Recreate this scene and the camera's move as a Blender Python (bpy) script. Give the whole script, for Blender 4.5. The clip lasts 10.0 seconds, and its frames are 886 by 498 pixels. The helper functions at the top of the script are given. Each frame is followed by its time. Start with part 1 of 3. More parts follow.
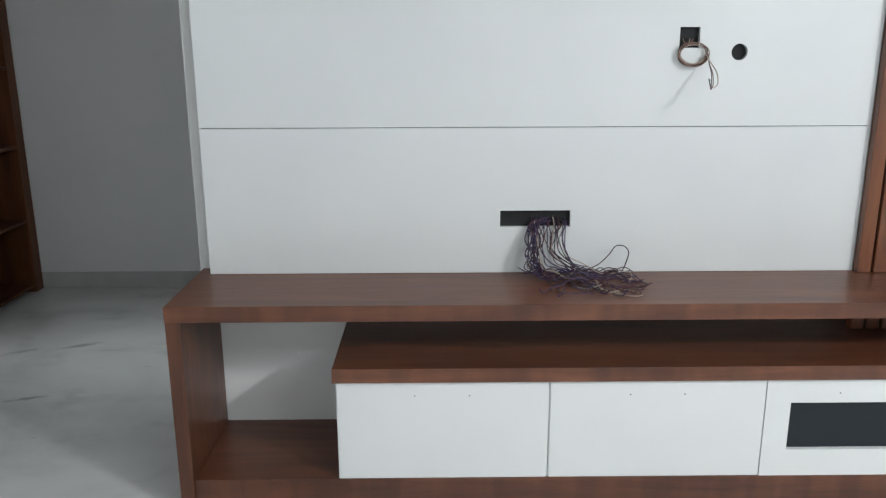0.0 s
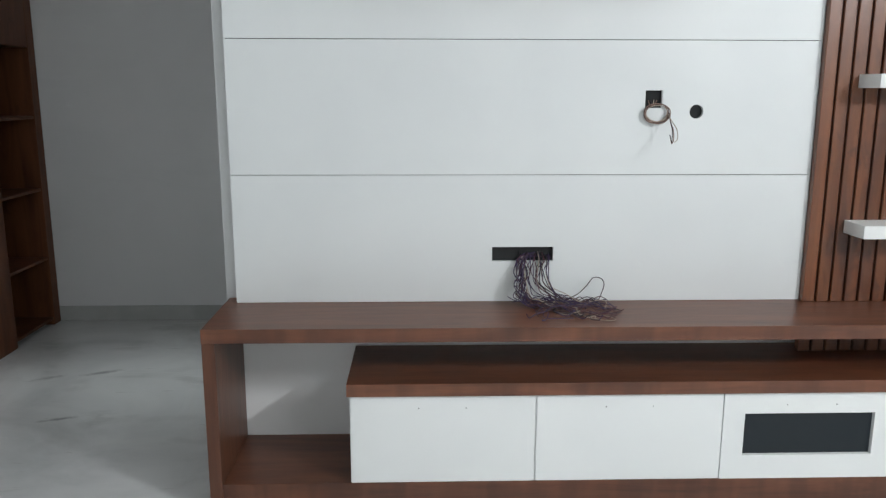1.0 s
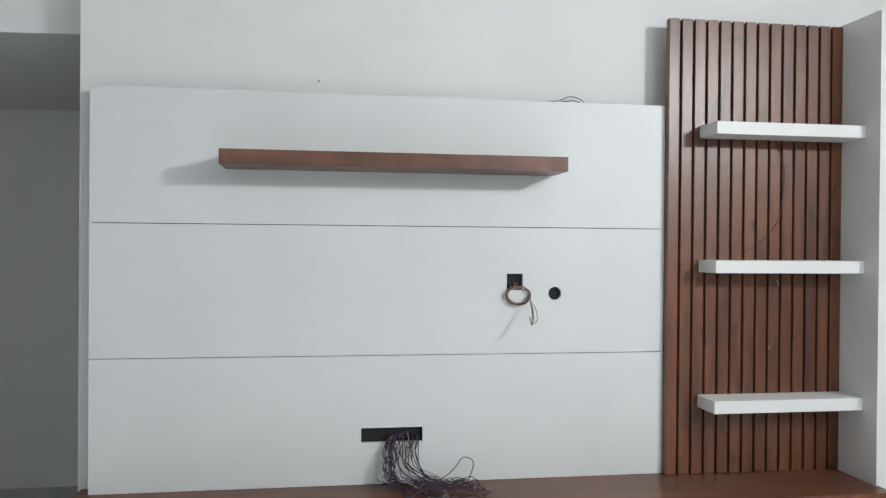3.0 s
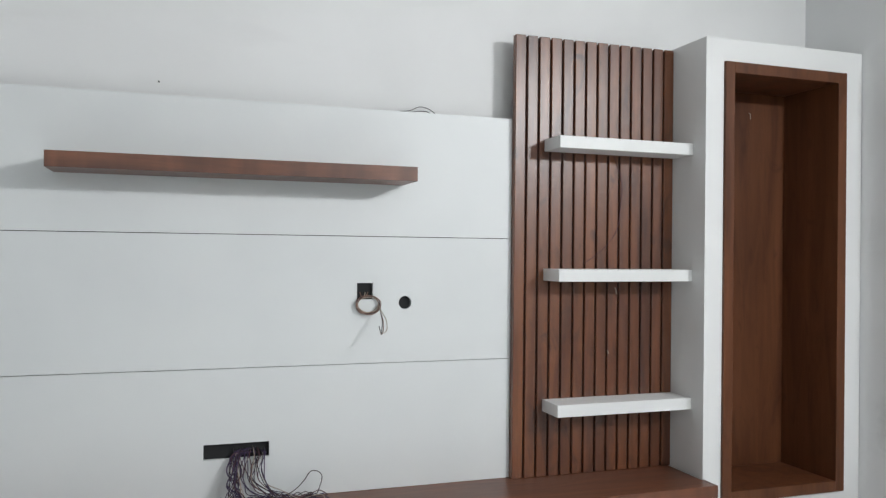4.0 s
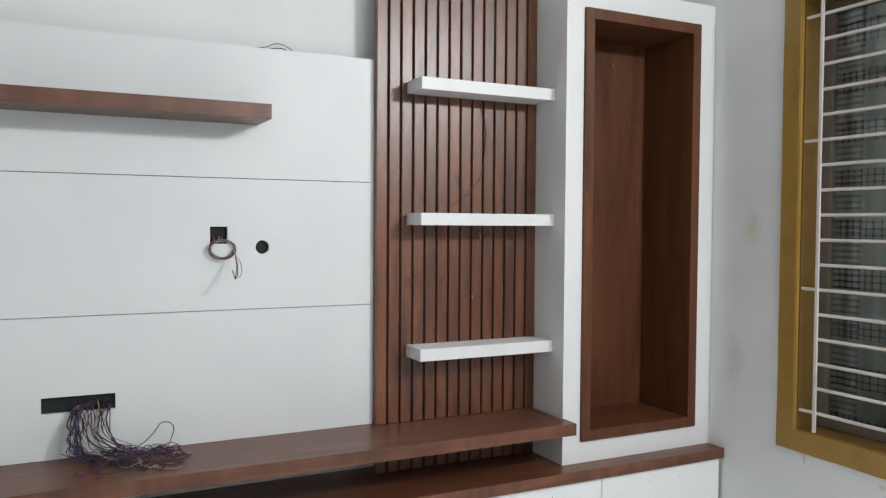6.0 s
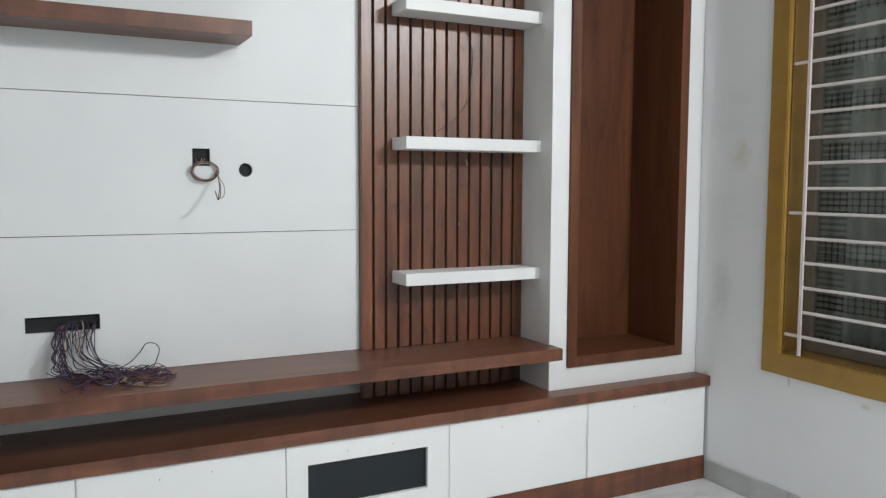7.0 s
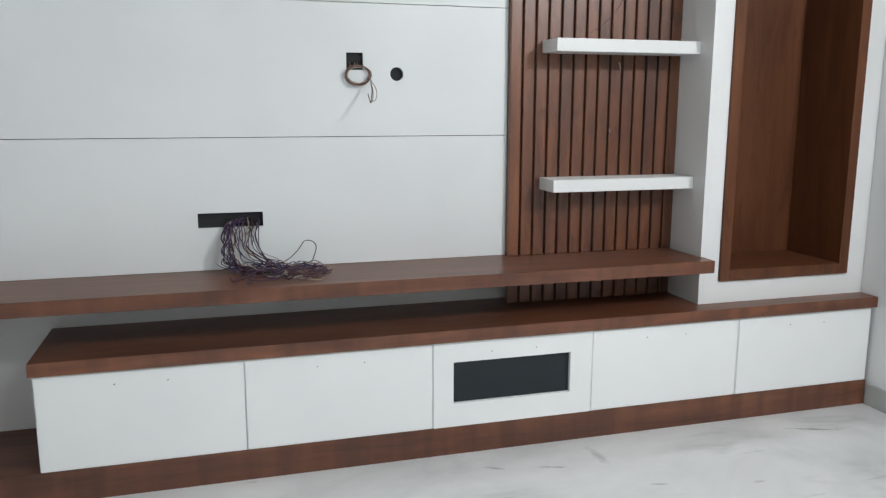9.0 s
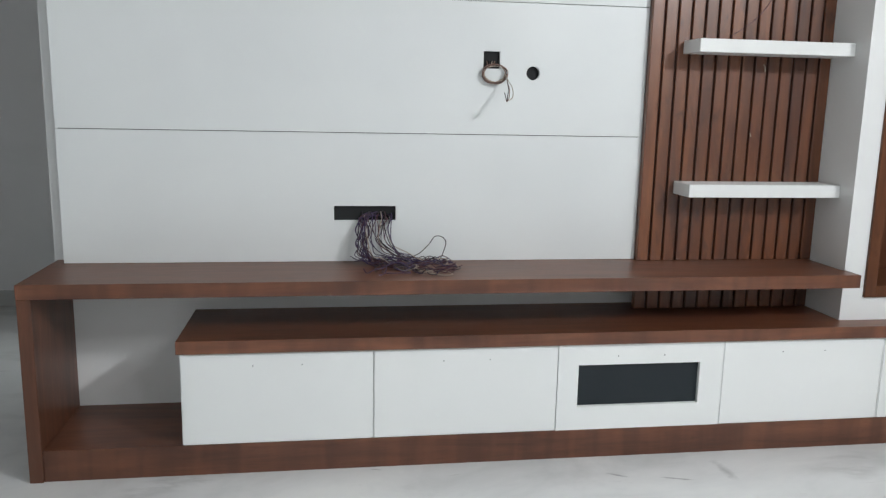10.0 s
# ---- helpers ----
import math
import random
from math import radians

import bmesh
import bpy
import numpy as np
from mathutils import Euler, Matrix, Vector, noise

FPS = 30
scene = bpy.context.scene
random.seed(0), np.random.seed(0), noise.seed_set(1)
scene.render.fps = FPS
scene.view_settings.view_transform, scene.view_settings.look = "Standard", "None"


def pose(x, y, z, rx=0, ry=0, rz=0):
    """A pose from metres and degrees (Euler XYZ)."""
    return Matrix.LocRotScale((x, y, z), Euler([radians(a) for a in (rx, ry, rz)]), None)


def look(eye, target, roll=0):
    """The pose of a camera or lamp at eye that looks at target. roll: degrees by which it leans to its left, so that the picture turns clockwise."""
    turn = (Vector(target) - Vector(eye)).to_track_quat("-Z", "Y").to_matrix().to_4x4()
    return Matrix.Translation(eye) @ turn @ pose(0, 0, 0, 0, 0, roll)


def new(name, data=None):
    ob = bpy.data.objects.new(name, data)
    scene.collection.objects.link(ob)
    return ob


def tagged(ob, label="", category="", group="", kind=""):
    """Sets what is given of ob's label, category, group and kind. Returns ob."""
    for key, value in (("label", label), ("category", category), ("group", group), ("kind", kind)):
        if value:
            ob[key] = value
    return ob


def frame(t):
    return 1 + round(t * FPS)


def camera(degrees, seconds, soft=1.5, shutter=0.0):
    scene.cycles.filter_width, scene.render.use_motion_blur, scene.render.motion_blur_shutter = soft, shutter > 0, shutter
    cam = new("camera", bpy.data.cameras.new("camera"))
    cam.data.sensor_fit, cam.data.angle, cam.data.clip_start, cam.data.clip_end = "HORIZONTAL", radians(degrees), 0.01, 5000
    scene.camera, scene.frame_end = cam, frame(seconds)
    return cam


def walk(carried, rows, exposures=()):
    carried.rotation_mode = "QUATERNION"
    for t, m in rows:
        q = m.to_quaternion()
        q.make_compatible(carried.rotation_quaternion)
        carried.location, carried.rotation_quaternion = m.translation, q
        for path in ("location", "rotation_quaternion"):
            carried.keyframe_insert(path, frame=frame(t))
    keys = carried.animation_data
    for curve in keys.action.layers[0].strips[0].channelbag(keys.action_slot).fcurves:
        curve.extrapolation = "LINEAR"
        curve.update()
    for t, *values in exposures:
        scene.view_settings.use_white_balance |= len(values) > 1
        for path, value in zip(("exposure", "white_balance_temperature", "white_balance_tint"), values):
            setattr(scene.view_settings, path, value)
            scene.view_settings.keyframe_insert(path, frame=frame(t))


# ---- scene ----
cam = camera(58.8, 10.0, soft=1.3)
PATH = [
    (0, (0.853, -2.866, 1.6), (0.871, -0.929, 1.102), -0.2),
    (0.5, (0.782, -3.156, 1.623), (0.826, -1.206, 1.18), -0.1),
    (1, (0.788, -3.281, 1.666), (0.845, -1.321, 1.269), 0.1),
    (1.5, (0.838, -3.279, 1.713), (0.925, -1.297, 1.46), 0.2),
    (2, (0.858, -3.306, 1.742), (1.001, -1.316, 1.61), 0.1),
    (2.2, (0.866, -3.311, 1.751), (1.027, -1.32, 1.654), -0.1),
    (3.3, (0.942, -3.338, 1.8), (1.34, -1.378, 1.801), 0.7),
    (3.5, (0.948, -3.334, 1.8), (1.421, -1.391, 1.807), 0.7),
    (4, (0.979, -3.327, 1.802), (1.622, -1.433, 1.81), 0.6),
    (4.5, (1.014, -3.311, 1.791), (1.8, -1.472, 1.806), 0.7),
    (5, (1.065, -3.31, 1.769), (1.934, -1.509, 1.786), 0.6),
    (5.5, (1.105, -3.317, 1.74), (2.0, -1.528, 1.746), 0.6),
    (5.7, (1.122, -3.322, 1.728), (2.014, -1.532, 1.705), 0.5),
    (6.8, (1.182, -3.342, 1.526), (2.073, -1.556, 1.392), 0.3),
    (7, (1.195, -3.345, 1.512), (2.085, -1.561, 1.354), 0.2),
    (7.5, (1.22, -3.35, 1.474), (2.102, -1.568, 1.25), 0.1),
    (8, (1.225, -3.353, 1.45), (2.051, -1.554, 1.169), -0.1),
    (8.5, (1.203, -3.351, 1.441), (1.907, -1.51, 1.107), 0.1),
    (9, (1.172, -3.35, 1.442), (1.719, -1.459, 1.086), 0.1),
    (9.5, (1.124, -3.34, 1.436), (1.528, -1.414, 1.08), 0.6),
    (10, (1.064, -3.336, 1.44), (1.355, -1.391, 1.079), 1.2),
]
walk(cam, [(t, look(eye, target, roll)) for t, eye, target, roll in PATH],
     [(0, 0.08, 6390, 9), (1.5, 0.08, 6400, 8), (2.2, 0.02, 6410, 8), (3.5, -0.1, 6450, 9), (5.5, -0.05, 6500, 10), (7.5, -0.05, 6460, 9), (10, 0.0, 6440, 9)])

# ---- light ----
world = bpy.data.worlds.new("world")
scene.world = world
world.use_nodes = True
sky = world.node_tree.nodes.new("ShaderNodeTexSky")
sky.sky_type, sky.sun_disc = "NISHITA", False
sky.sun_elevation, sky.sun_rotation = radians(35), radians(200)
world.node_tree.links.new(sky.outputs[0], world.node_tree.nodes["Background"].inputs[0])
world.node_tree.nodes["Background"].inputs[1].default_value = 0.08


def area_lamp(name, eye, target, sx, sy, power, colour):
    data = bpy.data.lights.new(name, "AREA")
    data.shape, data.size, data.size_y, data.energy, data.color = "RECTANGLE", sx, sy, power, colour
    ob = new(name, data)
    ob.matrix_world = look(eye, target)
    return ob


# the living room's tube lamp on the window wall, then three added fills
area_lamp("wall_tube_lamp", (4.13, -3.45, 3.1), (1.6, -2.6, 1.9), 0.6, 0.1, 96, (0.975, 0.985, 1.0))
# fill added overhead behind the camera; no luminaire is known there
area_lamp("rear_ceiling_lamp", (3.0, -4.3, 3.24), (2.2, -1.2, 0), 1.2, 0.5, 40, (0.965, 0.985, 1.0))
# narrow overhead fill added to lay the bright band on the passage floor
passage_lamp = area_lamp("passage_lamp", (-0.4, 1.15, 2.6), (-0.4, 1.15, 0), 1.8, 0.4, 1.15, (0.92, 0.98, 1.0))
passage_lamp.matrix_world = pose(-0.4, 1.15, 2.6)
passage_lamp.data.spread = radians(40)
# unseen fill added high at the rear left to lift the window wall
area_lamp("balcony_daylight", (0.6, -5.9, 2.35), (3.6, 0, 1.0), 1.8, 1.3, 18, (0.92, 0.97, 1.0))

# ---- materials ----


def material(name, colour, rough=0.5, metal=0.0, build=None):
    m = bpy.data.materials.new(name)
    m.use_nodes = True
    nt = m.node_tree
    b = nt.nodes["Principled BSDF"]
    b.inputs["Base Color"].default_value = (*colour, 1)
    b.inputs["Roughness"].default_value = rough
    b.inputs["Metallic"].default_value = metal
    if build:
        build(nt, b)
    return m


def coords(nt, scale=(1, 1, 1), rot=(0, 0, 0)):
    g = nt.nodes.new("ShaderNodeNewGeometry")
    mp = nt.nodes.new("ShaderNodeMapping")
    mp.inputs["Scale"].default_value = scale
    mp.inputs["Rotation"].default_value = rot
    nt.links.new(g.outputs["Position"], mp.inputs["Vector"])
    return mp.outputs["Vector"]


def tex_noise(nt, vec, scale, detail=4.0, rough=0.55, dist=0.0):
    n = nt.nodes.new("ShaderNodeTexNoise")
    n.inputs["Scale"].default_value = scale
    n.inputs["Detail"].default_value = detail
    n.inputs["Roughness"].default_value = rough
    n.inputs["Distortion"].default_value = dist
    nt.links.new(vec, n.inputs["Vector"])
    return n.outputs["Fac"]


def ramp(nt, fac, stops):
    r = nt.nodes.new("ShaderNodeValToRGB")
    while len(r.color_ramp.elements) < len(stops):
        r.color_ramp.elements.new(0.5)
    for e, (p, c) in zip(r.color_ramp.elements, stops):
        e.position = p
        e.color = (*c, 1) if len(c) == 3 else c
    nt.links.new(fac, r.inputs["Fac"])
    return r.outputs["Color"]


def mix(nt, a, b, fac, mode="MIX"):
    n = nt.nodes.new("ShaderNodeMix")
    n.data_type, n.blend_type = "RGBA", mode
    for sock, v in ((n.inputs["Factor"], fac), (n.inputs["A"], a), (n.inputs["B"], b)):
        if isinstance(v, (int, float)):
            sock.default_value = v
        elif isinstance(v, tuple):
            sock.default_value = (*v, 1)
        else:
            nt.links.new(v, sock)
    return n.outputs["Result"]


def bump(nt, b, height, strength, dist):
    n = nt.nodes.new("ShaderNodeBump")
    n.inputs["Strength"].default_value = strength
    n.inputs["Distance"].default_value = dist
    nt.links.new(height, n.inputs["Height"])
    nt.links.new(n.outputs["Normal"], b.inputs["Normal"])


def remap(nt, fac, lo, hi):
    n = nt.nodes.new("ShaderNodeMapRange")
    n.inputs["To Min"].default_value = lo
    n.inputs["To Max"].default_value = hi
    nt.links.new(fac, n.inputs["Value"])
    return n.outputs["Result"]


def paint(c, dirt, patch=0.5):
    """Emulsion on plaster: roller stipple, broad patches of thinner paint, faint stains."""
    def build(nt, b):
        v = coords(nt)
        big = tex_noise(nt, v, 1.1, 3, 0.5, 0.4)
        band = tex_noise(nt, coords(nt, (0.5, 1, 2.2)), 1.7, 4, 0.6, 0.5)
        fine = tex_noise(nt, v, 160, 3)
        c1 = mix(nt, c, dirt, ramp(nt, big, [(0.45, (0, 0, 0)), (0.75, (patch, patch, patch))]))
        c2 = mix(nt, c1, dirt, ramp(nt, band, [(0.55, (0, 0, 0)), (0.8, (patch, patch, patch))]))
        nt.links.new(c2, b.inputs["Base Color"])
        bump(nt, b, fine, 0.15, 0.002)
    return build


def wood(c_dark, c_mid, c_light, axis, block=0.0, knots=0.0, gloss=0.32, spec=0.6, coat=0.0, pores=0.35, brush=0.0):
    """Walnut laminate: soft grain along one axis, pores, and, where asked, tone blocks or knots."""
    def build(nt, b):
        st = {"x": (1.0, 9, 9), "y": (9, 1.0, 9), "z": (9, 9, 1.0)}[axis]
        g1 = tex_noise(nt, coords(nt, st), 1.3, 4, 0.6, 0.7)
        g2 = tex_noise(nt, coords(nt, tuple(k * 6 for k in st)), 2.2, 4, 0.6, 0.3)
        oi = nt.nodes.new("ShaderNodeObjectInfo")
        col = ramp(nt, g1, [(0.28, c_dark), (0.5, c_mid), (0.74, c_light)])
        col = mix(nt, col, c_dark, ramp(nt, g2, [(0.5, (0, 0, 0)), (0.78, (pores,) * 3)]))
        if block:
            tone = tex_noise(nt, coords(nt, (block, 0.3, 0.3)), 1.0, 2, 0.6)
            streak = tex_noise(nt, coords(nt, (block * 1.9, 0.5, 2.0)), 1.0, 1, 0.5, 0.3)
            col = mix(nt, col, c_dark, ramp(nt, tone, [(0.44, (0, 0, 0)), (0.58, (0.5, 0.5, 0.5))]))
            col = mix(nt, col, c_light, ramp(nt, streak, [(0.5, (0, 0, 0)), (0.7, (0.32, 0.32, 0.32))]))
        if knots:
            kn = tex_noise(nt, coords(nt, (5, 5, 2.4)), 1.6, 3, 0.5, 1.5)
            col = mix(nt, col, c_dark, ramp(nt, kn, [(0.6, (0, 0, 0)), (0.72, (knots, knots, knots))]))
        hv = nt.nodes.new("ShaderNodeHueSaturation")
        nt.links.new(col, hv.inputs["Color"])
        nt.links.new(remap(nt, oi.outputs["Random"], 0.88, 1.12), hv.inputs["Value"])
        nt.links.new(hv.outputs["Color"], b.inputs["Base Color"])
        nt.links.new(remap(nt, g2, gloss, gloss + 0.1), b.inputs["Roughness"])
        b.inputs["Specular IOR Level"].default_value = spec
        b.inputs["Coat Weight"].default_value = coat
        b.inputs["Coat Roughness"].default_value = 0.34
        if brush:
            bump(nt, b, tex_noise(nt, coords(nt, (260, 260, 2)), 1.0, 2), brush, 0.0012)
            nt.links.new(b.inputs["Normal"].links[0].from_socket, b.inputs["Coat Normal"])
        else:
            bump(nt, b, g2, 0.04, 0.001)
    return build


def laminate(c, c2):
    def build(nt, b):
        v = coords(nt)
        big = tex_noise(nt, v, 1.6, 3, 0.5, 0.3)
        fine = tex_noise(nt, coords(nt, (1, 1, 6)), 90, 3)
        col = mix(nt, c, c2, ramp(nt, big, [(0.4, (0, 0, 0)), (0.75, (0.8, 0.8, 0.8))]))
        col = mix(nt, col, c2, ramp(nt, fine, [(0.5, (0, 0, 0)), (0.8, (0.25, 0.25, 0.25))]))
        nt.links.new(col, b.inputs["Base Color"])
        nt.links.new(remap(nt, big, 0.4, 0.52), b.inputs["Roughness"])
        bump(nt, b, fine, 0.03, 0.001)
    return build


def marble(nt, b):
    v = coords(nt, (1, 1, 1), (0, 0, 0.5))
    cloud = tex_noise(nt, v, 1.3, 5, 0.6, 0.8)
    vein_a = tex_noise(nt, coords(nt, (0.7, 2.4, 1), (0, 0, 0.35)), 1.1, 6, 0.6, 1.6)
    vein_b = tex_noise(nt, coords(nt, (1.6, 11.0, 1), (0, 0, -0.12)), 1.5, 5, 0.6, 0.5)
    mask = tex_noise(nt, v, 2.3, 2, 0.5)
    col = ramp(nt, cloud, [(0.3, (0.56, 0.58, 0.58)), (0.5, (0.7, 0.71, 0.71)), (0.7, (0.79, 0.8, 0.79))])
    va = ramp(nt, vein_a, [(0.42, (0, 0, 0)), (0.5, (0.28, 0.28, 0.28)), (0.58, (0, 0, 0))])
    vb = ramp(nt, vein_b, [(0.655, (0, 0, 0)), (0.72, (0.4, 0.4, 0.4))])
    keep = ramp(nt, mask, [(0.55, (0, 0, 0)), (0.68, (1, 1, 1))])
    va = mix(nt, va, keep, 1.0, "MULTIPLY")
    col = mix(nt, col, (0.26, 0.27, 0.27), va)
    col = mix(nt, col, (0.3, 0.29, 0.28), vb)
    # hairline veins: centre, half length and width, turn
    for x, y, half, wide, turn, dark in ((3.73, -0.572, 0.14, 0.012, -0.36, 0.75), (2.2, -0.545, 0.065, 0.01, -0.5, 0.6), (2.43, -0.6, 0.085, 0.009, -0.3, 0.7),
                                         (2.66, -0.55, 0.13, 0.03, 1.6, 0.35), (2.77, -0.85, 0.055, 0.009, -0.26, 0.6), (1.25, -0.4, 0.035, 0.007, -0.2, 0.5),
                                         (-1.12, 1.25, 0.16, 0.035, 0.42, 0.55), (-1.08, 0.57, 0.14, 0.025, 0.33, 0.6), (-1.4, 1.17, 0.12, 0.03, 0.5, 0.4)):
        mp = nt.nodes.new("ShaderNodeMapping")
        mp.vector_type = "TEXTURE"
        mp.inputs["Location"].default_value, mp.inputs["Rotation"].default_value, mp.inputs["Scale"].default_value = (x, y, 0), (0, 0, turn), (half, wide, 1)
        nt.links.new(nt.nodes.new("ShaderNodeNewGeometry").outputs["Position"], mp.inputs["Vector"])
        far = nt.nodes.new("ShaderNodeVectorMath")
        far.operation = "LENGTH"
        nt.links.new(mp.outputs["Vector"], far.inputs[0])
        wavy = nt.nodes.new("ShaderNodeMath")
        wavy.operation = "MULTIPLY_ADD"
        nt.links.new(tex_noise(nt, coords(nt), 22, 4, 0.65), wavy.inputs[0])
        wavy.inputs[1].default_value = 1.6
        nt.links.new(far.outputs["Value"], wavy.inputs[2])
        half_way = nt.nodes.new("ShaderNodeMath")
        half_way.operation = "MULTIPLY"
        nt.links.new(wavy.outputs[0], half_way.inputs[0])
        half_way.inputs[1].default_value = 0.5
        col = mix(nt, col, (0.17, 0.18, 0.19), ramp(nt, half_way.outputs[0], [(0.45, (dark,) * 3), (0.85, (0, 0, 0))]))
    # dried reddish-brown spill by the skirting
    g = nt.nodes.new("ShaderNodeNewGeometry")
    d = nt.nodes.new("ShaderNodeVectorMath")
    d.operation = "SUBTRACT"
    nt.links.new(g.outputs["Position"], d.inputs[0])
    d.inputs[1].default_value = (4.07, -1.22, 0)
    q = nt.nodes.new("ShaderNodeVectorMath")
    q.operation = "DIVIDE"
    nt.links.new(d.outputs[0], q.inputs[0])
    q.inputs[1].default_value = (0.11, 0.2, 1)
    ln = nt.nodes.new("ShaderNodeVectorMath")
    ln.operation = "LENGTH"
    nt.links.new(q.outputs[0], ln.inputs[0])
    e = nt.nodes.new("ShaderNodeMath")
    e.operation = "MULTIPLY_ADD"
    nt.links.new(tex_noise(nt, coords(nt, (1, 2.2, 1), (0, 0, 0.9)), 9, 5, 0.65, 1.2), e.inputs[0])
    e.inputs[1].default_value = 2.4
    nt.links.new(ln.outputs["Value"], e.inputs[2])
    quarter = nt.nodes.new("ShaderNodeMath")
    quarter.operation = "MULTIPLY"
    nt.links.new(e.outputs[0], quarter.inputs[0])
    quarter.inputs[1].default_value = 0.25
    col = mix(nt, col, (0.22, 0.1, 0.09), ramp(nt, quarter.outputs[0], [(0.36, (0.7, 0.7, 0.7)), (0.46, (0, 0, 0))]))
    nt.links.new(col, b.inputs["Base Color"])
    nt.links.new(remap(nt, cloud, 0.08, 0.18), b.inputs["Roughness"])


def enamel(c, dark):
    def build(nt, b):
        v = coords(nt)
        n = tex_noise(nt, v, 9, 4, 0.6)
        m = tex_noise(nt, coords(nt, (8, 8, 0.8)), 5, 3, 0.6)
        col = mix(nt, c, dark, ramp(nt, n, [(0.45, (0, 0, 0)), (0.8, (0.7, 0.7, 0.7))]))
        nt.links.new(col, b.inputs["Base Color"])
        bump(nt, b, m, 0.12, 0.002)
    return build


M_WALL = material("wall_paint", (0.72, 0.74, 0.74), 0.75, build=paint((0.82, 0.832, 0.83), (0.72, 0.73, 0.725), 0.5))
M_FAR = material("passage_paint", (0.6, 0.61, 0.62), 0.75, build=paint((0.8, 0.8, 0.805), (0.7, 0.71, 0.71), 0.5))
M_CEIL = material("ceiling_paint", (0.78, 0.78, 0.77), 0.85, build=paint((0.78, 0.78, 0.77), (0.7, 0.7, 0.69), 0.4))
M_PANEL = material("white_laminate", (0.78, 0.8, 0.8), 0.35, build=laminate((0.745, 0.775, 0.775), (0.69, 0.72, 0.725)))
M_FRONT = material("white_drawer_laminate", (0.8, 0.82, 0.81), 0.35, build=laminate((0.85, 0.87, 0.86), (0.81, 0.835, 0.83)))
M_TALL = material("white_cabinet_laminate", (0.73, 0.745, 0.74), 0.4, build=laminate((0.785, 0.8, 0.795), (0.735, 0.75, 0.745)))
MIDW = (0.104, 0.039, 0.021)
M_WOOD_X = material("walnut_top", MIDW, 0.42, build=wood((0.07, 0.024, 0.0125), (0.124, 0.0435, 0.021), (0.176, 0.064, 0.03), "x", pores=0.25))
M_EDGE = material("walnut_edge", MIDW, 0.42, build=wood((0.062, 0.0225, 0.0125), (0.138, 0.05, 0.025), (0.215, 0.083, 0.041), "x", 8.0))
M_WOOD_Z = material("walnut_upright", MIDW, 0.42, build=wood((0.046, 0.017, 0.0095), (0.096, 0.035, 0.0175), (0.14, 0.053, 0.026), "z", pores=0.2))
M_SLAT = material("walnut_slat", MIDW, 0.4, build=wood((0.052, 0.0145, 0.0058), (0.132, 0.0405, 0.0128), (0.2, 0.067, 0.0205), "z", knots=0.95, gloss=0.32, spec=0.55, coat=0.5, pores=0.25, brush=0.3))
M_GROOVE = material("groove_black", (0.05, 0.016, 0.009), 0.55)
M_NICHE = material("walnut_niche", MIDW, 0.36, build=wood((0.068, 0.023, 0.0095), (0.118, 0.0415, 0.0165), (0.155, 0.057, 0.0235), "z", knots=0.55, gloss=0.42, spec=0.35, pores=0.12))
M_FLOOR = material("marble_floor", (0.7, 0.71, 0.71), 0.15, build=marble)


def skirting(nt, b):
    cloud = tex_noise(nt, coords(nt), 2.0, 4, 0.6, 0.5)
    vein = tex_noise(nt, coords(nt, (1, 1.2, 2.0), (0.6, 0, 0)), 2.2, 3, 0.55, 0.9)
    along = nt.nodes.new("ShaderNodeSeparateXYZ")
    nt.links.new(coords(nt, (1, -0.5, 1)), along.inputs[0])
    keep = ramp(nt, along.outputs["Y"], [(0.41, (0, 0, 0)), (0.46, (1, 1, 1)), (0.66, (1, 1, 1)), (0.72, (0, 0, 0))])
    v = ramp(nt, vein, [(0.45, (0, 0, 0)), (0.5, (0.55, 0.55, 0.55)), (0.55, (0, 0, 0))])
    col = ramp(nt, cloud, [(0.35, (0.42, 0.43, 0.42)), (0.65, (0.52, 0.53, 0.52))])
    nt.links.new(mix(nt, col, (0.16, 0.16, 0.165), mix(nt, v, keep, 1.0, "MULTIPLY")), b.inputs["Base Color"])


M_SKIRT = material("grey_marble_skirting", (0.5, 0.5, 0.49), 0.22, build=skirting)
M_GOLD = material("mustard_enamel", (0.3, 0.19, 0.035), 0.4, build=enamel((0.36, 0.212, 0.045), (0.25, 0.142, 0.03)))
M_BAR = material("bar_enamel", (0.72, 0.66, 0.63), 0.45, build=enamel((0.74, 0.68, 0.66), (0.6, 0.53, 0.5)))
M_SASH = material("aged_sash", (0.3, 0.25, 0.18), 0.6, build=enamel((0.16, 0.13, 0.1), (0.1, 0.08, 0.06)))
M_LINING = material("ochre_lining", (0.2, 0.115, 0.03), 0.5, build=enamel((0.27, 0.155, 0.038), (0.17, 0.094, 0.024)))


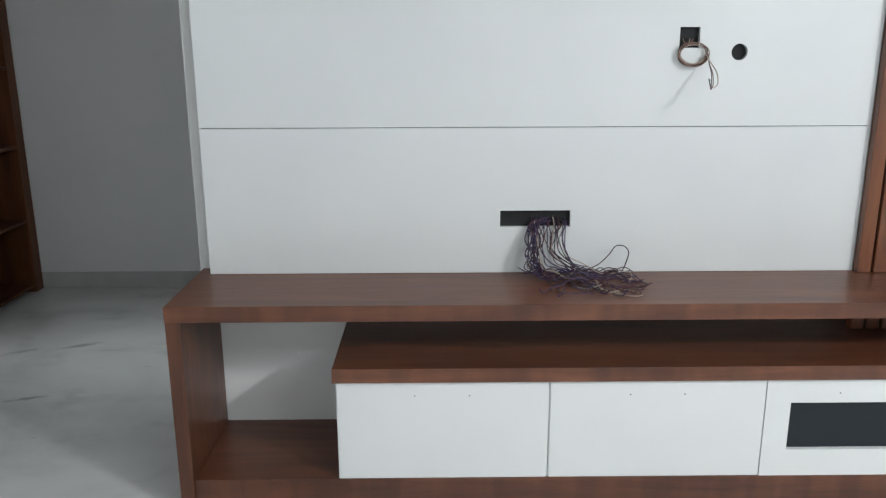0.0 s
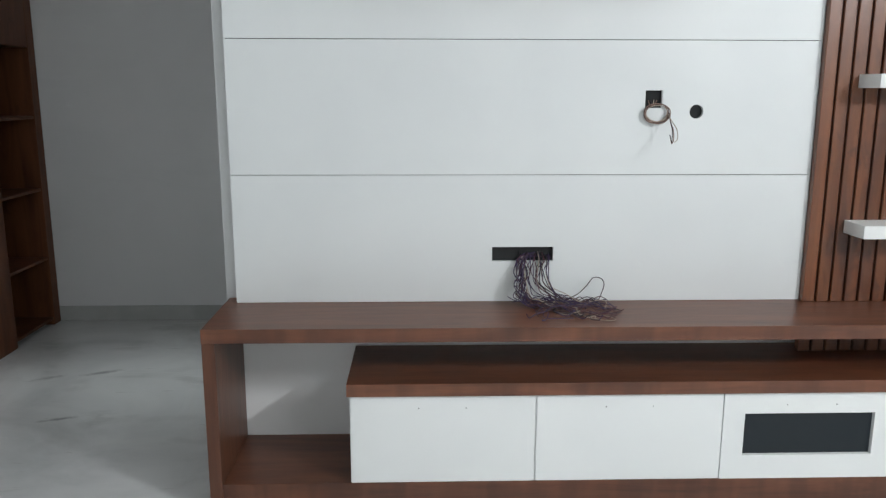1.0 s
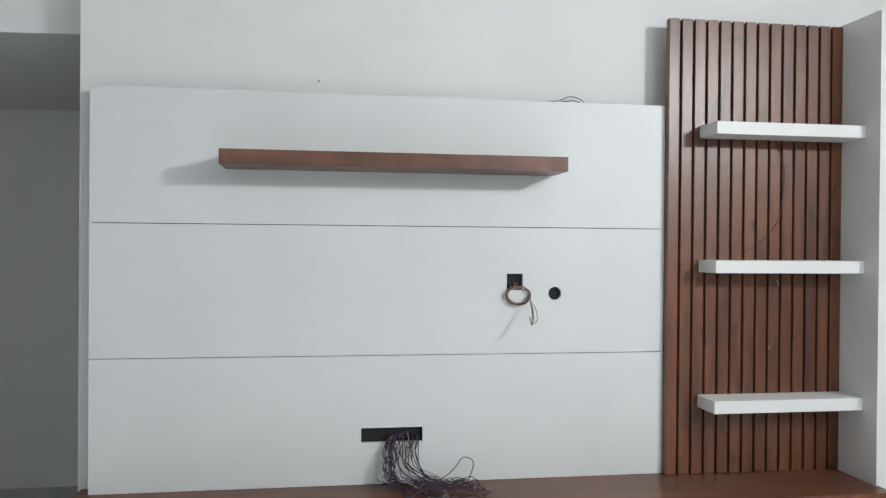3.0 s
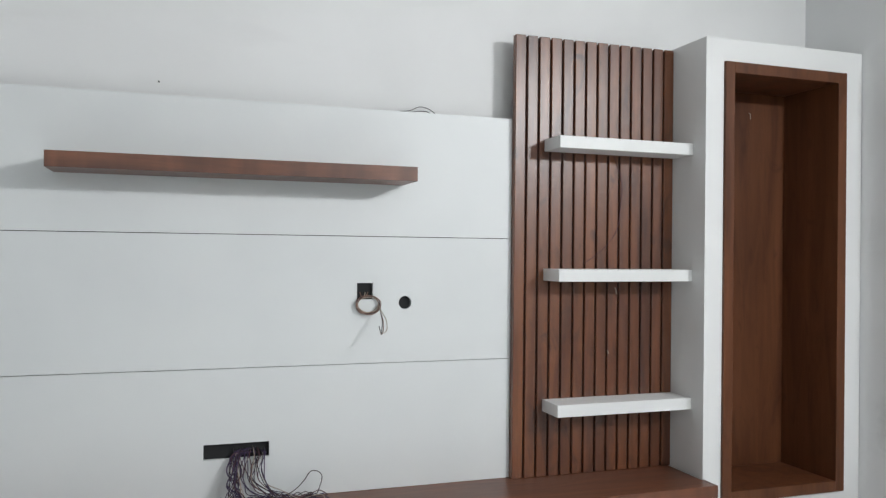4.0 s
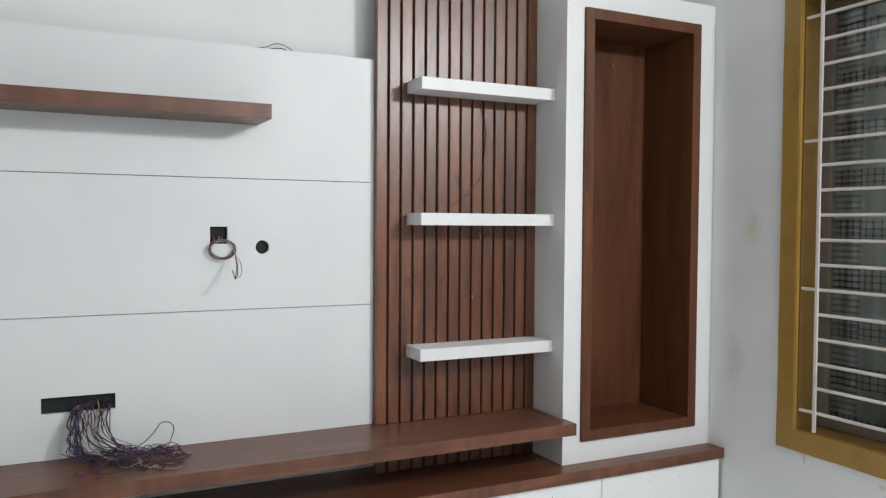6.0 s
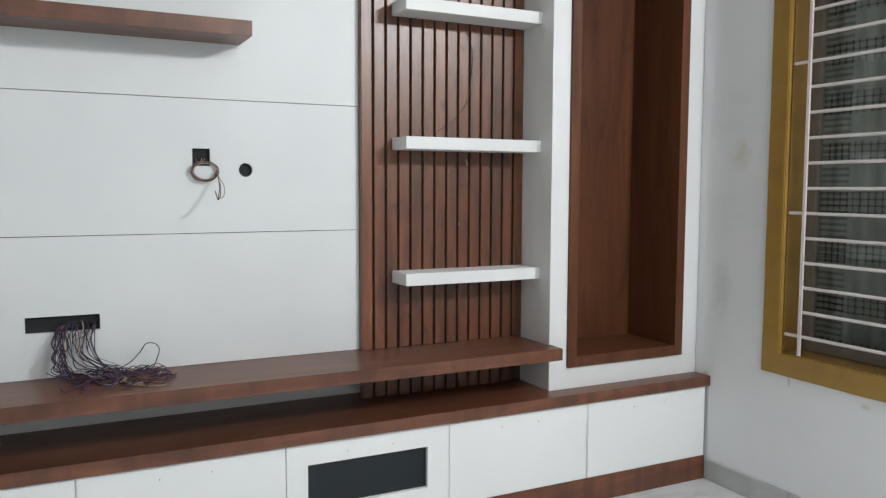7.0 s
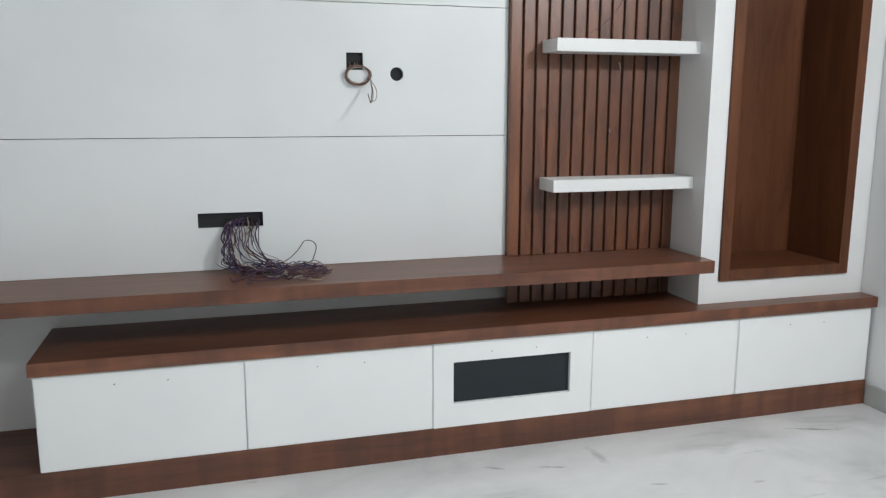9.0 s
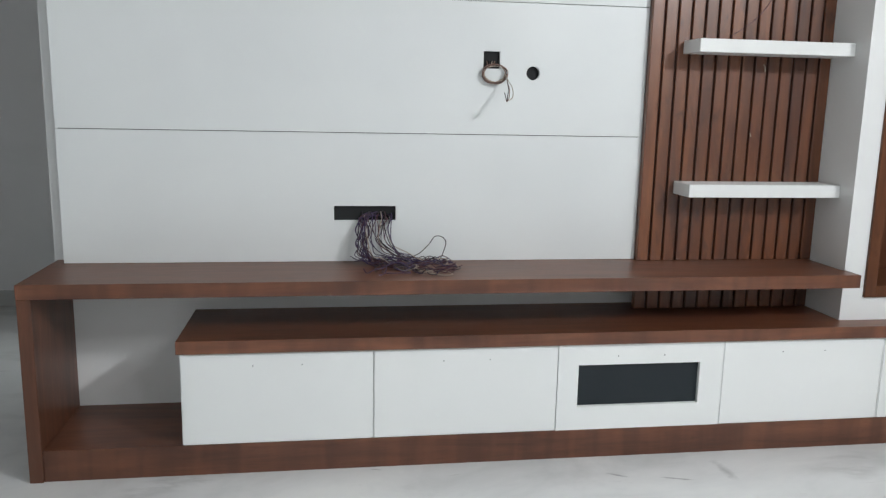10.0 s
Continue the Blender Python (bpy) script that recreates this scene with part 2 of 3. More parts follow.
def east_paint(nt, b):
    """The window wall's paint, with a yellowish rub mark and mustard drips under the window."""
    paint((0.85, 0.86, 0.86), (0.75, 0.76, 0.76), 0.5)(nt, b)
    col = b.inputs["Base Color"].links[0].from_socket
    g = nt.nodes.new("ShaderNodeNewGeometry")
    for at, size, tint, amount in (((4.212, -0.55, 1.675), (0.13, 0.13, 0.15), (0.66, 0.645, 0.5), 0.7), ((4.212, -0.87, 0.62), (0.05, 0.016, 0.05), (0.5, 0.4, 0.15), 0.6),
                                   ((4.212, -1.25, 0.6), (0.05, 0.05, 0.03), (0.5, 0.42, 0.2), 0.5), ((4.212, -0.45, 1.0), (0.05, 0.12, 0.3), (0.62, 0.63, 0.63), 0.6)):
        mp = nt.nodes.new("ShaderNodeVectorMath")
        mp.operation = "SUBTRACT"
        nt.links.new(g.outputs["Position"], mp.inputs[0])
        mp.inputs[1].default_value = at
        dv = nt.nodes.new("ShaderNodeVectorMath")
        dv.operation = "DIVIDE"
        nt.links.new(mp.outputs[0], dv.inputs[0])
        dv.inputs[1].default_value = size
        ln = nt.nodes.new("ShaderNodeVectorMath")
        ln.operation = "LENGTH"
        nt.links.new(dv.outputs[0], ln.inputs[0])
        rough_edge = nt.nodes.new("ShaderNodeMath")
        rough_edge.operation = "MULTIPLY_ADD"
        nt.links.new(tex_noise(nt, g.outputs["Position"], 30, 4, 0.6), rough_edge.inputs[0])
        rough_edge.inputs[1].default_value = 0.8
        nt.links.new(ln.outputs["Value"], rough_edge.inputs[2])
        col = mix(nt, col, tint, ramp(nt, rough_edge.outputs[0], [(0.42, (amount,) * 3), (1.0, (0, 0, 0))]))
    nt.links.new(col, b.inputs["Base Color"])


M_EAST = material("window_wall_paint", (0.7, 0.71, 0.71), 0.75, build=east_paint)


def checked(nt, b):
    """Grey-green cloth with bands of dark checks across it."""
    g = nt.nodes.new("ShaderNodeNewGeometry")
    sep = nt.nodes.new("ShaderNodeSeparateXYZ")
    nt.links.new(g.outputs["Position"], sep.inputs[0])

    def stripes(sock, period, width, shift=0.0):
        a = nt.nodes.new("ShaderNodeMath")
        a.operation = "ADD"
        a.inputs[1].default_value = 10 + shift
        nt.links.new(sock, a.inputs[0])
        m = nt.nodes.new("ShaderNodeMath")
        m.operation = "MODULO"
        m.inputs[1].default_value = period
        nt.links.new(a.outputs[0], m.inputs[0])
        c = nt.nodes.new("ShaderNodeMath")
        c.operation = "LESS_THAN"
        c.inputs[1].default_value = width
        nt.links.new(m.outputs[0], c.inputs[0])
        return c.outputs[0]

    band = stripes(sep.outputs["Z"], 0.224, 0.1, 0.03)
    lines = mix(nt, stripes(sep.outputs["Z"], 0.03, 0.007), stripes(sep.outputs["Y"], 0.034, 0.009), 1.0, "ADD")
    lines = mix(nt, lines, band, 1.0, "MULTIPLY")
    hem = nt.nodes.new("ShaderNodeMath")
    hem.operation = "GREATER_THAN"
    hem.inputs[1].default_value = -0.99
    nt.links.new(sep.outputs["Y"], hem.inputs[0])
    lines = mix(nt, lines, mix(nt, hem.outputs[0], stripes(sep.outputs["Z"], 0.028, 0.012), 1.0, "MULTIPLY"), 1.0, "ADD")
    wide = ramp(nt, tex_noise(nt, coords(nt, (1, 14, 0.6)), 1.5, 3), [(0.3, (0.5, 0.525, 0.49)), (0.7, (0.7, 0.72, 0.68))])
    base = mix(nt, wide, (0.45, 0.47, 0.455), ramp(nt, band, [(0.0, (0, 0, 0)), (1.0, (0.4, 0.4, 0.4))]))
    nt.links.new(mix(nt, base, (0.03, 0.033, 0.035), mix(nt, lines, (0.45, 0.45, 0.45), 1.0, "MULTIPLY")), b.inputs["Base Color"])


M_CHECK = material("checked_cloth", (0.3, 0.31, 0.3), 0.9, build=checked)
M_BLACK = material("dark_slate_board", (0.007, 0.013, 0.018), 0.5)
M_VOID = material("dark_box", (0.012, 0.013, 0.014), 0.8)


def glass(nt, b):
    b.inputs["Transmission Weight"].default_value = 1.0
    b.inputs["IOR"].default_value = 1.45


M_GLASS = material("window_glass", (0.85, 0.9, 0.88), 0.06, build=glass)

# ---- geometry helpers ----


def add_box(bm, x0, x1, y0, y1, z0, z1, bevel=0.0, seg=1):
    vs = [bm.verts.new((x, y, z)) for x in (x0, x1) for y in (y0, y1) for z in (z0, z1)]
    fs = [bm.faces.new([vs[i] for i in q]) for q in ((0, 1, 3, 2), (4, 6, 7, 5), (0, 4, 5, 1), (2, 3, 7, 6), (0, 2, 6, 4), (1, 5, 7, 3))]
    if bevel:
        es = list({e for f in fs for e in f.edges})
        bmesh.ops.bevel(bm, geom=es, offset=bevel, segments=seg, affect="EDGES", clamp_overlap=True)
    return bm


def boxes(*dims, bevel=0.0, seg=1):
    bm = bmesh.new()
    for d in dims:
        add_box(bm, *d, bevel=bevel, seg=seg)
    return bm


def plate(outer, holes, y_front, y_back):
    """An upright plate in x and z with holes cut right through it."""
    bm = bmesh.new()
    edges = []
    for loop in (outer, *holes):
        vs = [bm.verts.new((x, y_front, z)) for x, z in loop]
        edges += [bm.edges.new((vs[i], vs[(i + 1) % len(vs)])) for i in range(len(vs))]
    got = bmesh.ops.triangle_fill(bm, use_beauty=True, use_dissolve=False, edges=edges)
    faces = [f for f in got["geom"] if isinstance(f, bmesh.types.BMFace)]
    ext = bmesh.ops.extrude_face_region(bm, geom=faces)
    for v in ext["geom"]:
        if isinstance(v, bmesh.types.BMVert):
            v.co.y = y_back
    bmesh.ops.recalc_face_normals(bm, faces=bm.faces)
    return bm


def rect(x0, x1, z0, z1):
    return [(x0, z0), (x1, z0), (x1, z1), (x0, z1)]


def tube(bm, pts, r, sides=6, per=6):
    """A round wire swept along a smooth line through pts."""
    pts = [Vector(p) for p in pts]
    line = []
    for i in range(len(pts) - 1):
        p0, p1, p2, p3 = pts[max(i - 1, 0)], pts[i], pts[i + 1], pts[min(i + 2, len(pts) - 1)]
        for k in range(per):
            t = k / per
            line.append(0.5 * (2 * p1 + (p2 - p0) * t + (2 * p0 - 5 * p1 + 4 * p2 - p3) * t * t + (3 * p1 - p0 - 3 * p2 + p3) * t ** 3))
    line.append(pts[-1])
    rings = []
    for i, p in enumerate(line):
        d = (line[min(i + 1, len(line) - 1)] - line[max(i - 1, 0)]).normalized()
        a = d.cross(Vector((0.3, 0.2, 0.93)))
        a = a.normalized() if a.length > 1e-4 else Vector((1, 0, 0))
        b = d.cross(a)
        rings.append([bm.verts.new(p + r * (math.cos(2 * math.pi * k / sides) * a + math.sin(2 * math.pi * k / sides) * b)) for k in range(sides)])
    for u, w in zip(rings, rings[1:]):
        for k in range(sides):
            bm.faces.new((u[k], u[(k + 1) % sides], w[(k + 1) % sides], w[k]))
    bm.faces.new(rings[0])
    bm.faces.new(rings[-1])
    return bm


def finish(name, bm, mat, origin=(0, 0, 0), smooth=False):
    bmesh.ops.recalc_face_normals(bm, faces=bm.faces)
    bmesh.ops.translate(bm, verts=bm.verts, vec=-Vector(origin))
    me = bpy.data.meshes.new(name)
    bm.to_mesh(me)
    bm.free()
    me.materials.append(mat)
    if smooth:
        for p in me.polygons:
            p.use_smooth = True
    return me


def solid(name, bm, mat, label="", category="", group="", kind="", smooth=False):
    ob = new(name, finish(name, bm, mat, smooth=smooth))
    return tagged(ob, label, category, group, kind)


def thing(name, at, label, category, group="", kind=""):
    ob = new(name)
    ob.empty_display_size = 0.1
    ob.location = at
    ob["at"] = tuple(at)
    return tagged(ob, label, category, group, kind)


def part(name, bm, mat, parent, label="", smooth=False, at=None):
    """One mesh under a thing or part, given in world metres; at: its own origin."""
    base = Vector(parent["at"])
    o = Vector(at) if at else base
    ob = new(name, finish(name, bm, mat, origin=o, smooth=smooth))
    ob.parent = parent
    ob.location = o - base
    ob["at"] = tuple(o)
    return tagged(ob, label)


# ---- structure ----
YW = 0.09          # face of the wall behind the unit
XE = 4.212           # face of the window wall
ZC = 3.3           # ceiling
XL = -0.065        # free end of the wall behind the unit
YF = 2.36          # passage's end wall
XP = -2.3          # passage's side wall
YS = -6.0          # wall behind the camera

solid("floor", boxes((XP - 0.2, XE + 0.3, YS - 0.2, YF + 0.2, -0.1, 0.0)), M_FLOOR, "polished white marble floor with grey veins", "floor", kind="structure")
solid("ceiling", boxes((XP - 0.2, XE + 0.3, YS - 0.2, YF + 0.2, ZC, ZC + 0.12)), M_CEIL, "plain white ceiling", "ceiling", kind="structure")
solid("wall_north", boxes((XL, XE, YW, YW + 0.15, 0, ZC), bevel=0.003), M_WALL, "off-white painted wall with thin patchy paint", "wall", kind="structure")
solid("wall_passage_end", boxes((XP, XE, YF, YF + 0.15, 0, ZC)), M_FAR, "grey-white painted wall at the passage end", "wall", kind="structure")
solid("wall_passage_side", boxes((XP - 0.15, XP, YS, YF + 0.15, 0, ZC)), M_WALL, "off-white painted side wall", "wall", kind="structure")
solid("wall_south", boxes((XP, XE, YS - 0.15, YS, 0, ZC)), M_WALL, "off-white painted wall", "wall", kind="structure")

# window wall with its opening
WY0, WY1, WZ0, WZ1 = -2.4, -0.815, 0.735, 2.72
wall = boxes((XE, XE + 0.23, WY1, YF + 0.15, 0, ZC), (XE, XE + 0.23, YS - 0.15, WY0, 0, ZC),
             (XE, XE + 0.23, WY0, WY1, 0, WZ0), (XE, XE + 0.23, WY0, WY1, WZ1, ZC))
solid("wall_east", wall, M_EAST, "off-white painted wall with a window and faint stains", "wall", kind="structure")

solid("baseboard_east", boxes((XE - 0.012, XE, YS, -0.378, 0, 0.108), bevel=0.002), M_SKIRT, "grey marble skirting along the wall", "baseboard", kind="structure")
solid("baseboard_passage", boxes((XP, XE, YF - 0.012, YF, 0, 0.11), bevel=0.003), M_SKIRT, "grey marble skirting along the wall", "baseboard", kind="structure")

# window
win = thing("window_1", (XE, (WY0 + WY1) / 2, WZ0), "mustard-painted window with white horizontal security bars", "window", kind="structure")


def ring(bm, x0, x1, y0, y1, z0, z1, w, wt, wb, bevel):
    """One jointless frame round an opening in the window wall."""
    loops = []
    for x in (x0, x1):
        loops.append([bm.verts.new((x, y, z)) for y, z in ((y0, z0), (y1, z0), (y1, z1), (y0, z1))])
        loops.append([bm.verts.new((x, y, z)) for y, z in ((y0 - w, z0 - wb), (y1 + w, z0 - wb), (y1 + w, z1 + wt), (y0 - w, z1 + wt))])
    fi, fo, bi, bo = loops
    edges = []
    for k in range(4):
        n = (k + 1) % 4
        for quad in ((fi[k], fi[n], fo[n], fo[k]), (bi[k], bo[k], bo[n], bi[n]), (fi[k], bi[k], bi[n], fi[n]), (fo[k], fo[n], bo[n], bo[k])):
            bm.faces.new(quad)
        edges += [bm.edges.get((fi[k], fi[n])), bm.edges.get((fo[k], fo[n]))]
    bmesh.ops.bevel(bm, geom=edges, offset=bevel, segments=2, affect="EDGES", clamp_overlap=True)
    return bm


surround = ring(bmesh.new(), XE - 0.02, XE + 0.002, WY0, WY1, WZ0, WZ1, 0.091, 0.082, 0.089, 0.006)
bmesh.ops.subdivide_edges(surround, edges=[e for e in surround.edges if e.calc_length() > 0.4], cuts=24)
for v in surround.verts:
    d = 0.004 * noise.noise(Vector((v.co.y, v.co.z, 0.3)) * 5)
    if v.co.y > WY1 + 0.04 or v.co.y < WY0 - 0.04:
        v.co.y += d
    if v.co.z > WZ1 + 0.04 or v.co.z < WZ0 - 0.04:
        v.co.z += d
part("window_frame", surround, M_GOLD, win, "mustard-yellow painted surround with uneven brushed edges")
bead = ring(bmesh.new(), XE - 0.0245, XE - 0.004, WY0 + 0.012, WY1 - 0.012, WZ0 + 0.012, WZ1 - 0.012, 0.03, 0.03, 0.03, 0.0044)
part("bead", bead, M_GOLD, win)
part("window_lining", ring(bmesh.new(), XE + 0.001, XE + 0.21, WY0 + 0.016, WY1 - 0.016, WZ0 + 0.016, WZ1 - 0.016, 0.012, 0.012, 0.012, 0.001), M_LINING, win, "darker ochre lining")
for k in range(17):
    z = 2.627 - 0.1117 * k
    y_end = WY1 - 0.017 if k in (0, 5, 11, 16) else -0.912
    part("security_bar", boxes((XE + 0.0, XE + 0.012, WY0 + 0.02, y_end, z - 0.007, z + 0.007), bevel=0.003), M_BAR, win)
for y in (-0.92, -1.61, WY0 + 0.1):
    part("upright_bar", boxes((XE - 0.009, XE - 0.0005, y - 0.009, y + 0.009, WZ0 + 0.017, WZ1 - 0.017), bevel=0.002), M_BAR, win)
for y0, y1 in ((-1.6, WY1 - 0.018), (WY0 + 0.018, -1.62)):
    sash = ring(bmesh.new(), XE + 0.12, XE + 0.155, y0 + 0.045, y1 - 0.045, WZ0 + 0.065, WZ1 - 0.065, 0.044, 0.045, 0.045, 0.003)
    sash = part("sash", sash, M_SASH, win, "weathered brown sash")
    pane = part("pane", boxes((XE + 0.135, XE + 0.139, y0 + 0.043, y1 - 0.043, WZ0 + 0.063, WZ1 - 0.063)), M_GLASS, sash)
    pane.visible_shadow = False

# checked curtain hanging behind the glass
cloth = bmesh.new()
cols = []
for k in range(121):
    y = WY0 + 0.03 + (WY1 - WY0 - 0.06) * k / 120
    dx = 0.004 * math.sin(y * 62) + 0.005 * math.sin(y * 27 + 1)
    cols.append([cloth.verts.new((XE + 0.19 + dx, y, z)) for z in (WZ0 + 0.03, 1.7, WZ1 - 0.03)])
for a, b in zip(cols, cols[1:]):
    for k in range(2):
        cloth.faces.new((a[k], b[k], b[k + 1], a[k + 1]))
bmesh.ops.solidify(cloth, geom=cloth.faces[:], thickness=0.002)
solid("curtain", cloth, M_CHECK, "grey-green checked cloth curtain behind the window glass", "curtain", smooth=True)
solid("window_backdrop", boxes((XE + 0.215, XE + 0.228, WY0 + 0.004, WY1 - 0.004, WZ0 + 0.004, WZ1 - 0.004)), M_SASH, "dark plain backdrop behind the curtain", "backdrop", kind="structure")

# ---- the TV unit ----
ZL = 0.769         # ledge top
ZT = 0.545         # low top

# white wall panel of three boards
panel = thing("wall_panel", (1.22, 0.045, ZL), "white laminate wall panel of three wide boards with cut-outs", "wall panel")
cz = (ZL, 1.317, 1.867, 2.42)
circle = [(1.935 + 0.029 * math.cos(2 * math.pi * k / 32), 1.579 + 0.029 * math.sin(2 * math.pi * k / 32)) for k in range(32)]
cuts = ([rect(1.093, 1.355, 0.947, 1.009)], [rect(1.719, 1.79, 1.594, 1.665), circle], [])
for k in range(3):
    part("board", plate(rect(0, 2.438, cz[k] + 0.0015, cz[k + 1] - 0.0015), cuts[k], 0.0, 0.018), M_PANEL, panel)
part("backing_frame", boxes((0.004, 2.431, 0.019, 0.03, ZL + 0.002, 2.416), (0.004, 2.431, 0.03, YW - 0.001, 2.37, 2.416), (0.004, 0.05, 0.03, YW - 0.001, ZL + 0.002, 2.37)), M_VOID, panel, "dark backing behind the boards")

# walnut ledge with leg and bottom board
ledge = thing("console_ledge", (1.6, -0.15, 0), "long walnut laminate console ledge with one side leg", "console")
ledge_top = part("ledge_top", boxes((-0.052, 3.2745, -0.386, YW - 0.002, ZL - 0.055, ZL), bevel=0.0015), M_WOOD_X, ledge)
part("edge_band", boxes((-0.052, 3.29, -0.3885, -0.3863, ZL - 0.055, ZL), (3.2748, 3.29, -0.386, -0.2875, ZL - 0.055, ZL), bevel=0.0008), M_EDGE, ledge_top, "walnut edge band with blocks of tone")
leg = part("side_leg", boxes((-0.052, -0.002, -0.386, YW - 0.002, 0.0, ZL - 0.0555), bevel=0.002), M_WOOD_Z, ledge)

# low cabinets, their plinth and top
plinth = thing("plinth", (2.1, -0.15, 0), "walnut laminate plinth under the low cabinets", "plinth")
part("base_board", boxes((-0.0015, XE - 0.0125, -0.3735, YW - 0.002, 0.0, 0.123), bevel=0.0015), M_WOOD_X, plinth)
part("front_board", boxes((-0.0015, XE - 0.0125, -0.376, -0.3738, 0.0, 0.123), bevel=0.0008), M_EDGE, plinth)
counter = thing("countertop", (2.35, -0.15, 0.4945), "long walnut laminate top over the low cabinets", "countertop")
part("slab", boxes((0.497, XE - 0.001, -0.39, YW - 0.002, 0.4945, ZT), bevel=0.0015), M_WOOD_X, counter)
part("edge_band", boxes((0.497, XE - 0.001, -0.3925, -0.3903, 0.4945, ZT), bevel=0.0008), M_EDGE, counter)
xs = (0.506, 1.241, 1.991, 2.707, 3.447, 4.197)
for k in range(5):
    x0, x1 = xs[k] + 0.0008, xs[k + 1] - 0.0008
    wide = "with a dark rectangular opening" if k == 2 else "with a plain handleless front"
    cab = thing("low_cabinet", ((x0 + x1) / 2, -0.15, 0.123), "low white drawer cabinet " + wide, "cabinet", "low cabinets in a row")
    part("body", boxes((xs[k] + 0.0002, xs[k + 1] - 0.0002, -0.352 if k == 2 else -0.368, YW - 0.004, 0.1232, 0.494)), M_FRONT, cab)
    if k == 2:
        hole = rect(2.079, 2.606, 0.224, 0.403)
        front = part("drawer_front", plate(rect(x0 + 0.0006, x1 - 0.0006, 0.1235, 0.491), [hole], -0.376, -0.3535), M_FRONT, cab)
        part("dark_board", boxes((2.075, 2.607, -0.357, -0.3525, 0.223, 0.407)), M_BLACK, front, "dark slate board behind the opening")
    else:
        front = part("drawer_front", boxes((x0 + 0.0006, x1 - 0.0006, -0.376, -0.3685, 0.1235, 0.491), bevel=0.0036, seg=2), M_FRONT, cab)

    for hx in {0: (0.778, 0.965), 1: (1.52, 1.708), 2: (2.246, 2.446), 3: (2.976, 3.17), 4: (3.73, 3.92)}[k]:
        bm = bmesh.new()
        bmesh.ops.create_cone(bm, cap_ends=True, segments=10, radius1=0.0022, radius2=0.0022, depth=0.002, matrix=pose(hx, -0.3762, 0.439, 90))
        part("screw_hole", bm, M_VOID, front)

# slatted walnut panel
slats = thing("slat_panel", (2.86, 0.0, ZT), "fluted walnut wall panel of upright slats", "slat panel")
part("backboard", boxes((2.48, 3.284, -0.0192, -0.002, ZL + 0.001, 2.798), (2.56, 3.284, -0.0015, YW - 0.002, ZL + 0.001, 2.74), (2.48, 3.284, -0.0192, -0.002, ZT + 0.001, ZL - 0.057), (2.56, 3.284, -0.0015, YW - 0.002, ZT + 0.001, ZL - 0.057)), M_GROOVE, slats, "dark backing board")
gap, sx0, sx1 = 0.0105, 2.4395, 3.284
pitch = (sx1 - sx0 + gap) / 14
for k in range(14):
    a = sx0 + k * pitch
    depth = -0.0188 if k else -0.001
    part("slat", boxes((a, a + pitch - gap, -0.035, depth, ZL + 0.0005, 2.803), bevel=0.0025), M_SLAT, slats, at=(a, -0.03, 1.7))
    part("lower_slat", boxes((a, a + pitch - gap, -0.035, depth, ZT + 0.0005, ZL - 0.056), bevel=0.0025), M_SLAT, slats, at=(a, -0.03, 0.63))

# tall display unit
tall = thing("display_unit", (3.74, -0.1, ZT), "tall white display unit with a walnut-lined niche", "cabinet")
TX0, TX1, TY, TZ1 = 3.285, XE - 0.003, -0.285, 2.811
NX0, NX1, NZ0, NZ1 = 3.384, 4.103, 0.649, 2.704
part("body", boxes((TX0, NX0 + 0.02, TY, YW - 0.002, ZT, TZ1), (NX1 - 0.02, TX1, TY, YW - 0.002, ZT, TZ1),
                   (NX0 + 0.02, NX1 - 0.02, TY, YW - 0.002, ZT, NZ0 + 0.02), (NX0 + 0.02, NX1 - 0.02, TY, YW - 0.002, NZ1 - 0.02, TZ1)), M_TALL, tall)
t = 0.052
nf = bmesh.new()
add_box(nf, NX0, NX0 + t, TY - 0.014, 0.07, NZ0, NZ1, 0.002)
add_box(nf, NX1 - t, NX1, TY - 0.014, 0.07, NZ0, NZ1, 0.002)
add_box(nf, NX0 + t, NX1 - t, TY - 0.014, 0.07, NZ1 - t, NZ1, 0.002)
add_box(nf, NX0 + t, NX1 - t, TY - 0.014, 0.07, NZ0, NZ0 + t, 0.002)
part("niche_lining", nf, M_NICHE, tall, "walnut niche lining with a proud frame")
part("niche_back", boxes((NX0 + 0.01, NX1 - 0.01, 0.0705, 0.082, NZ0 + 0.01, NZ1 - 0.01)), M_NICHE, tall, "walnut back board")

# floating shelves
for z in (2.327, 1.731, 1.128):
    solid("floating_shelf", boxes((2.586, 3.2845, -0.195, -0.0355, z - 0.055, z), bevel=0.002), M_TALL, "short white floating shelf on the slatted panel", "shelf", "white floating shelves")
shelf = thing("wall_shelf", (1.22, -0.1, 2.093), "walnut floating wall shelf on the white panel", "shelf")
part("shelf_box", boxes((0.53, 1.919, -0.2235, -0.0005, 2.093, 2.152), bevel=0.0015), M_WOOD_X, shelf)
part("edge_band", boxes((0.53, 1.919, -0.226, -0.2238, 2.093, 2.152), bevel=0.0008), M_EDGE, shelf)

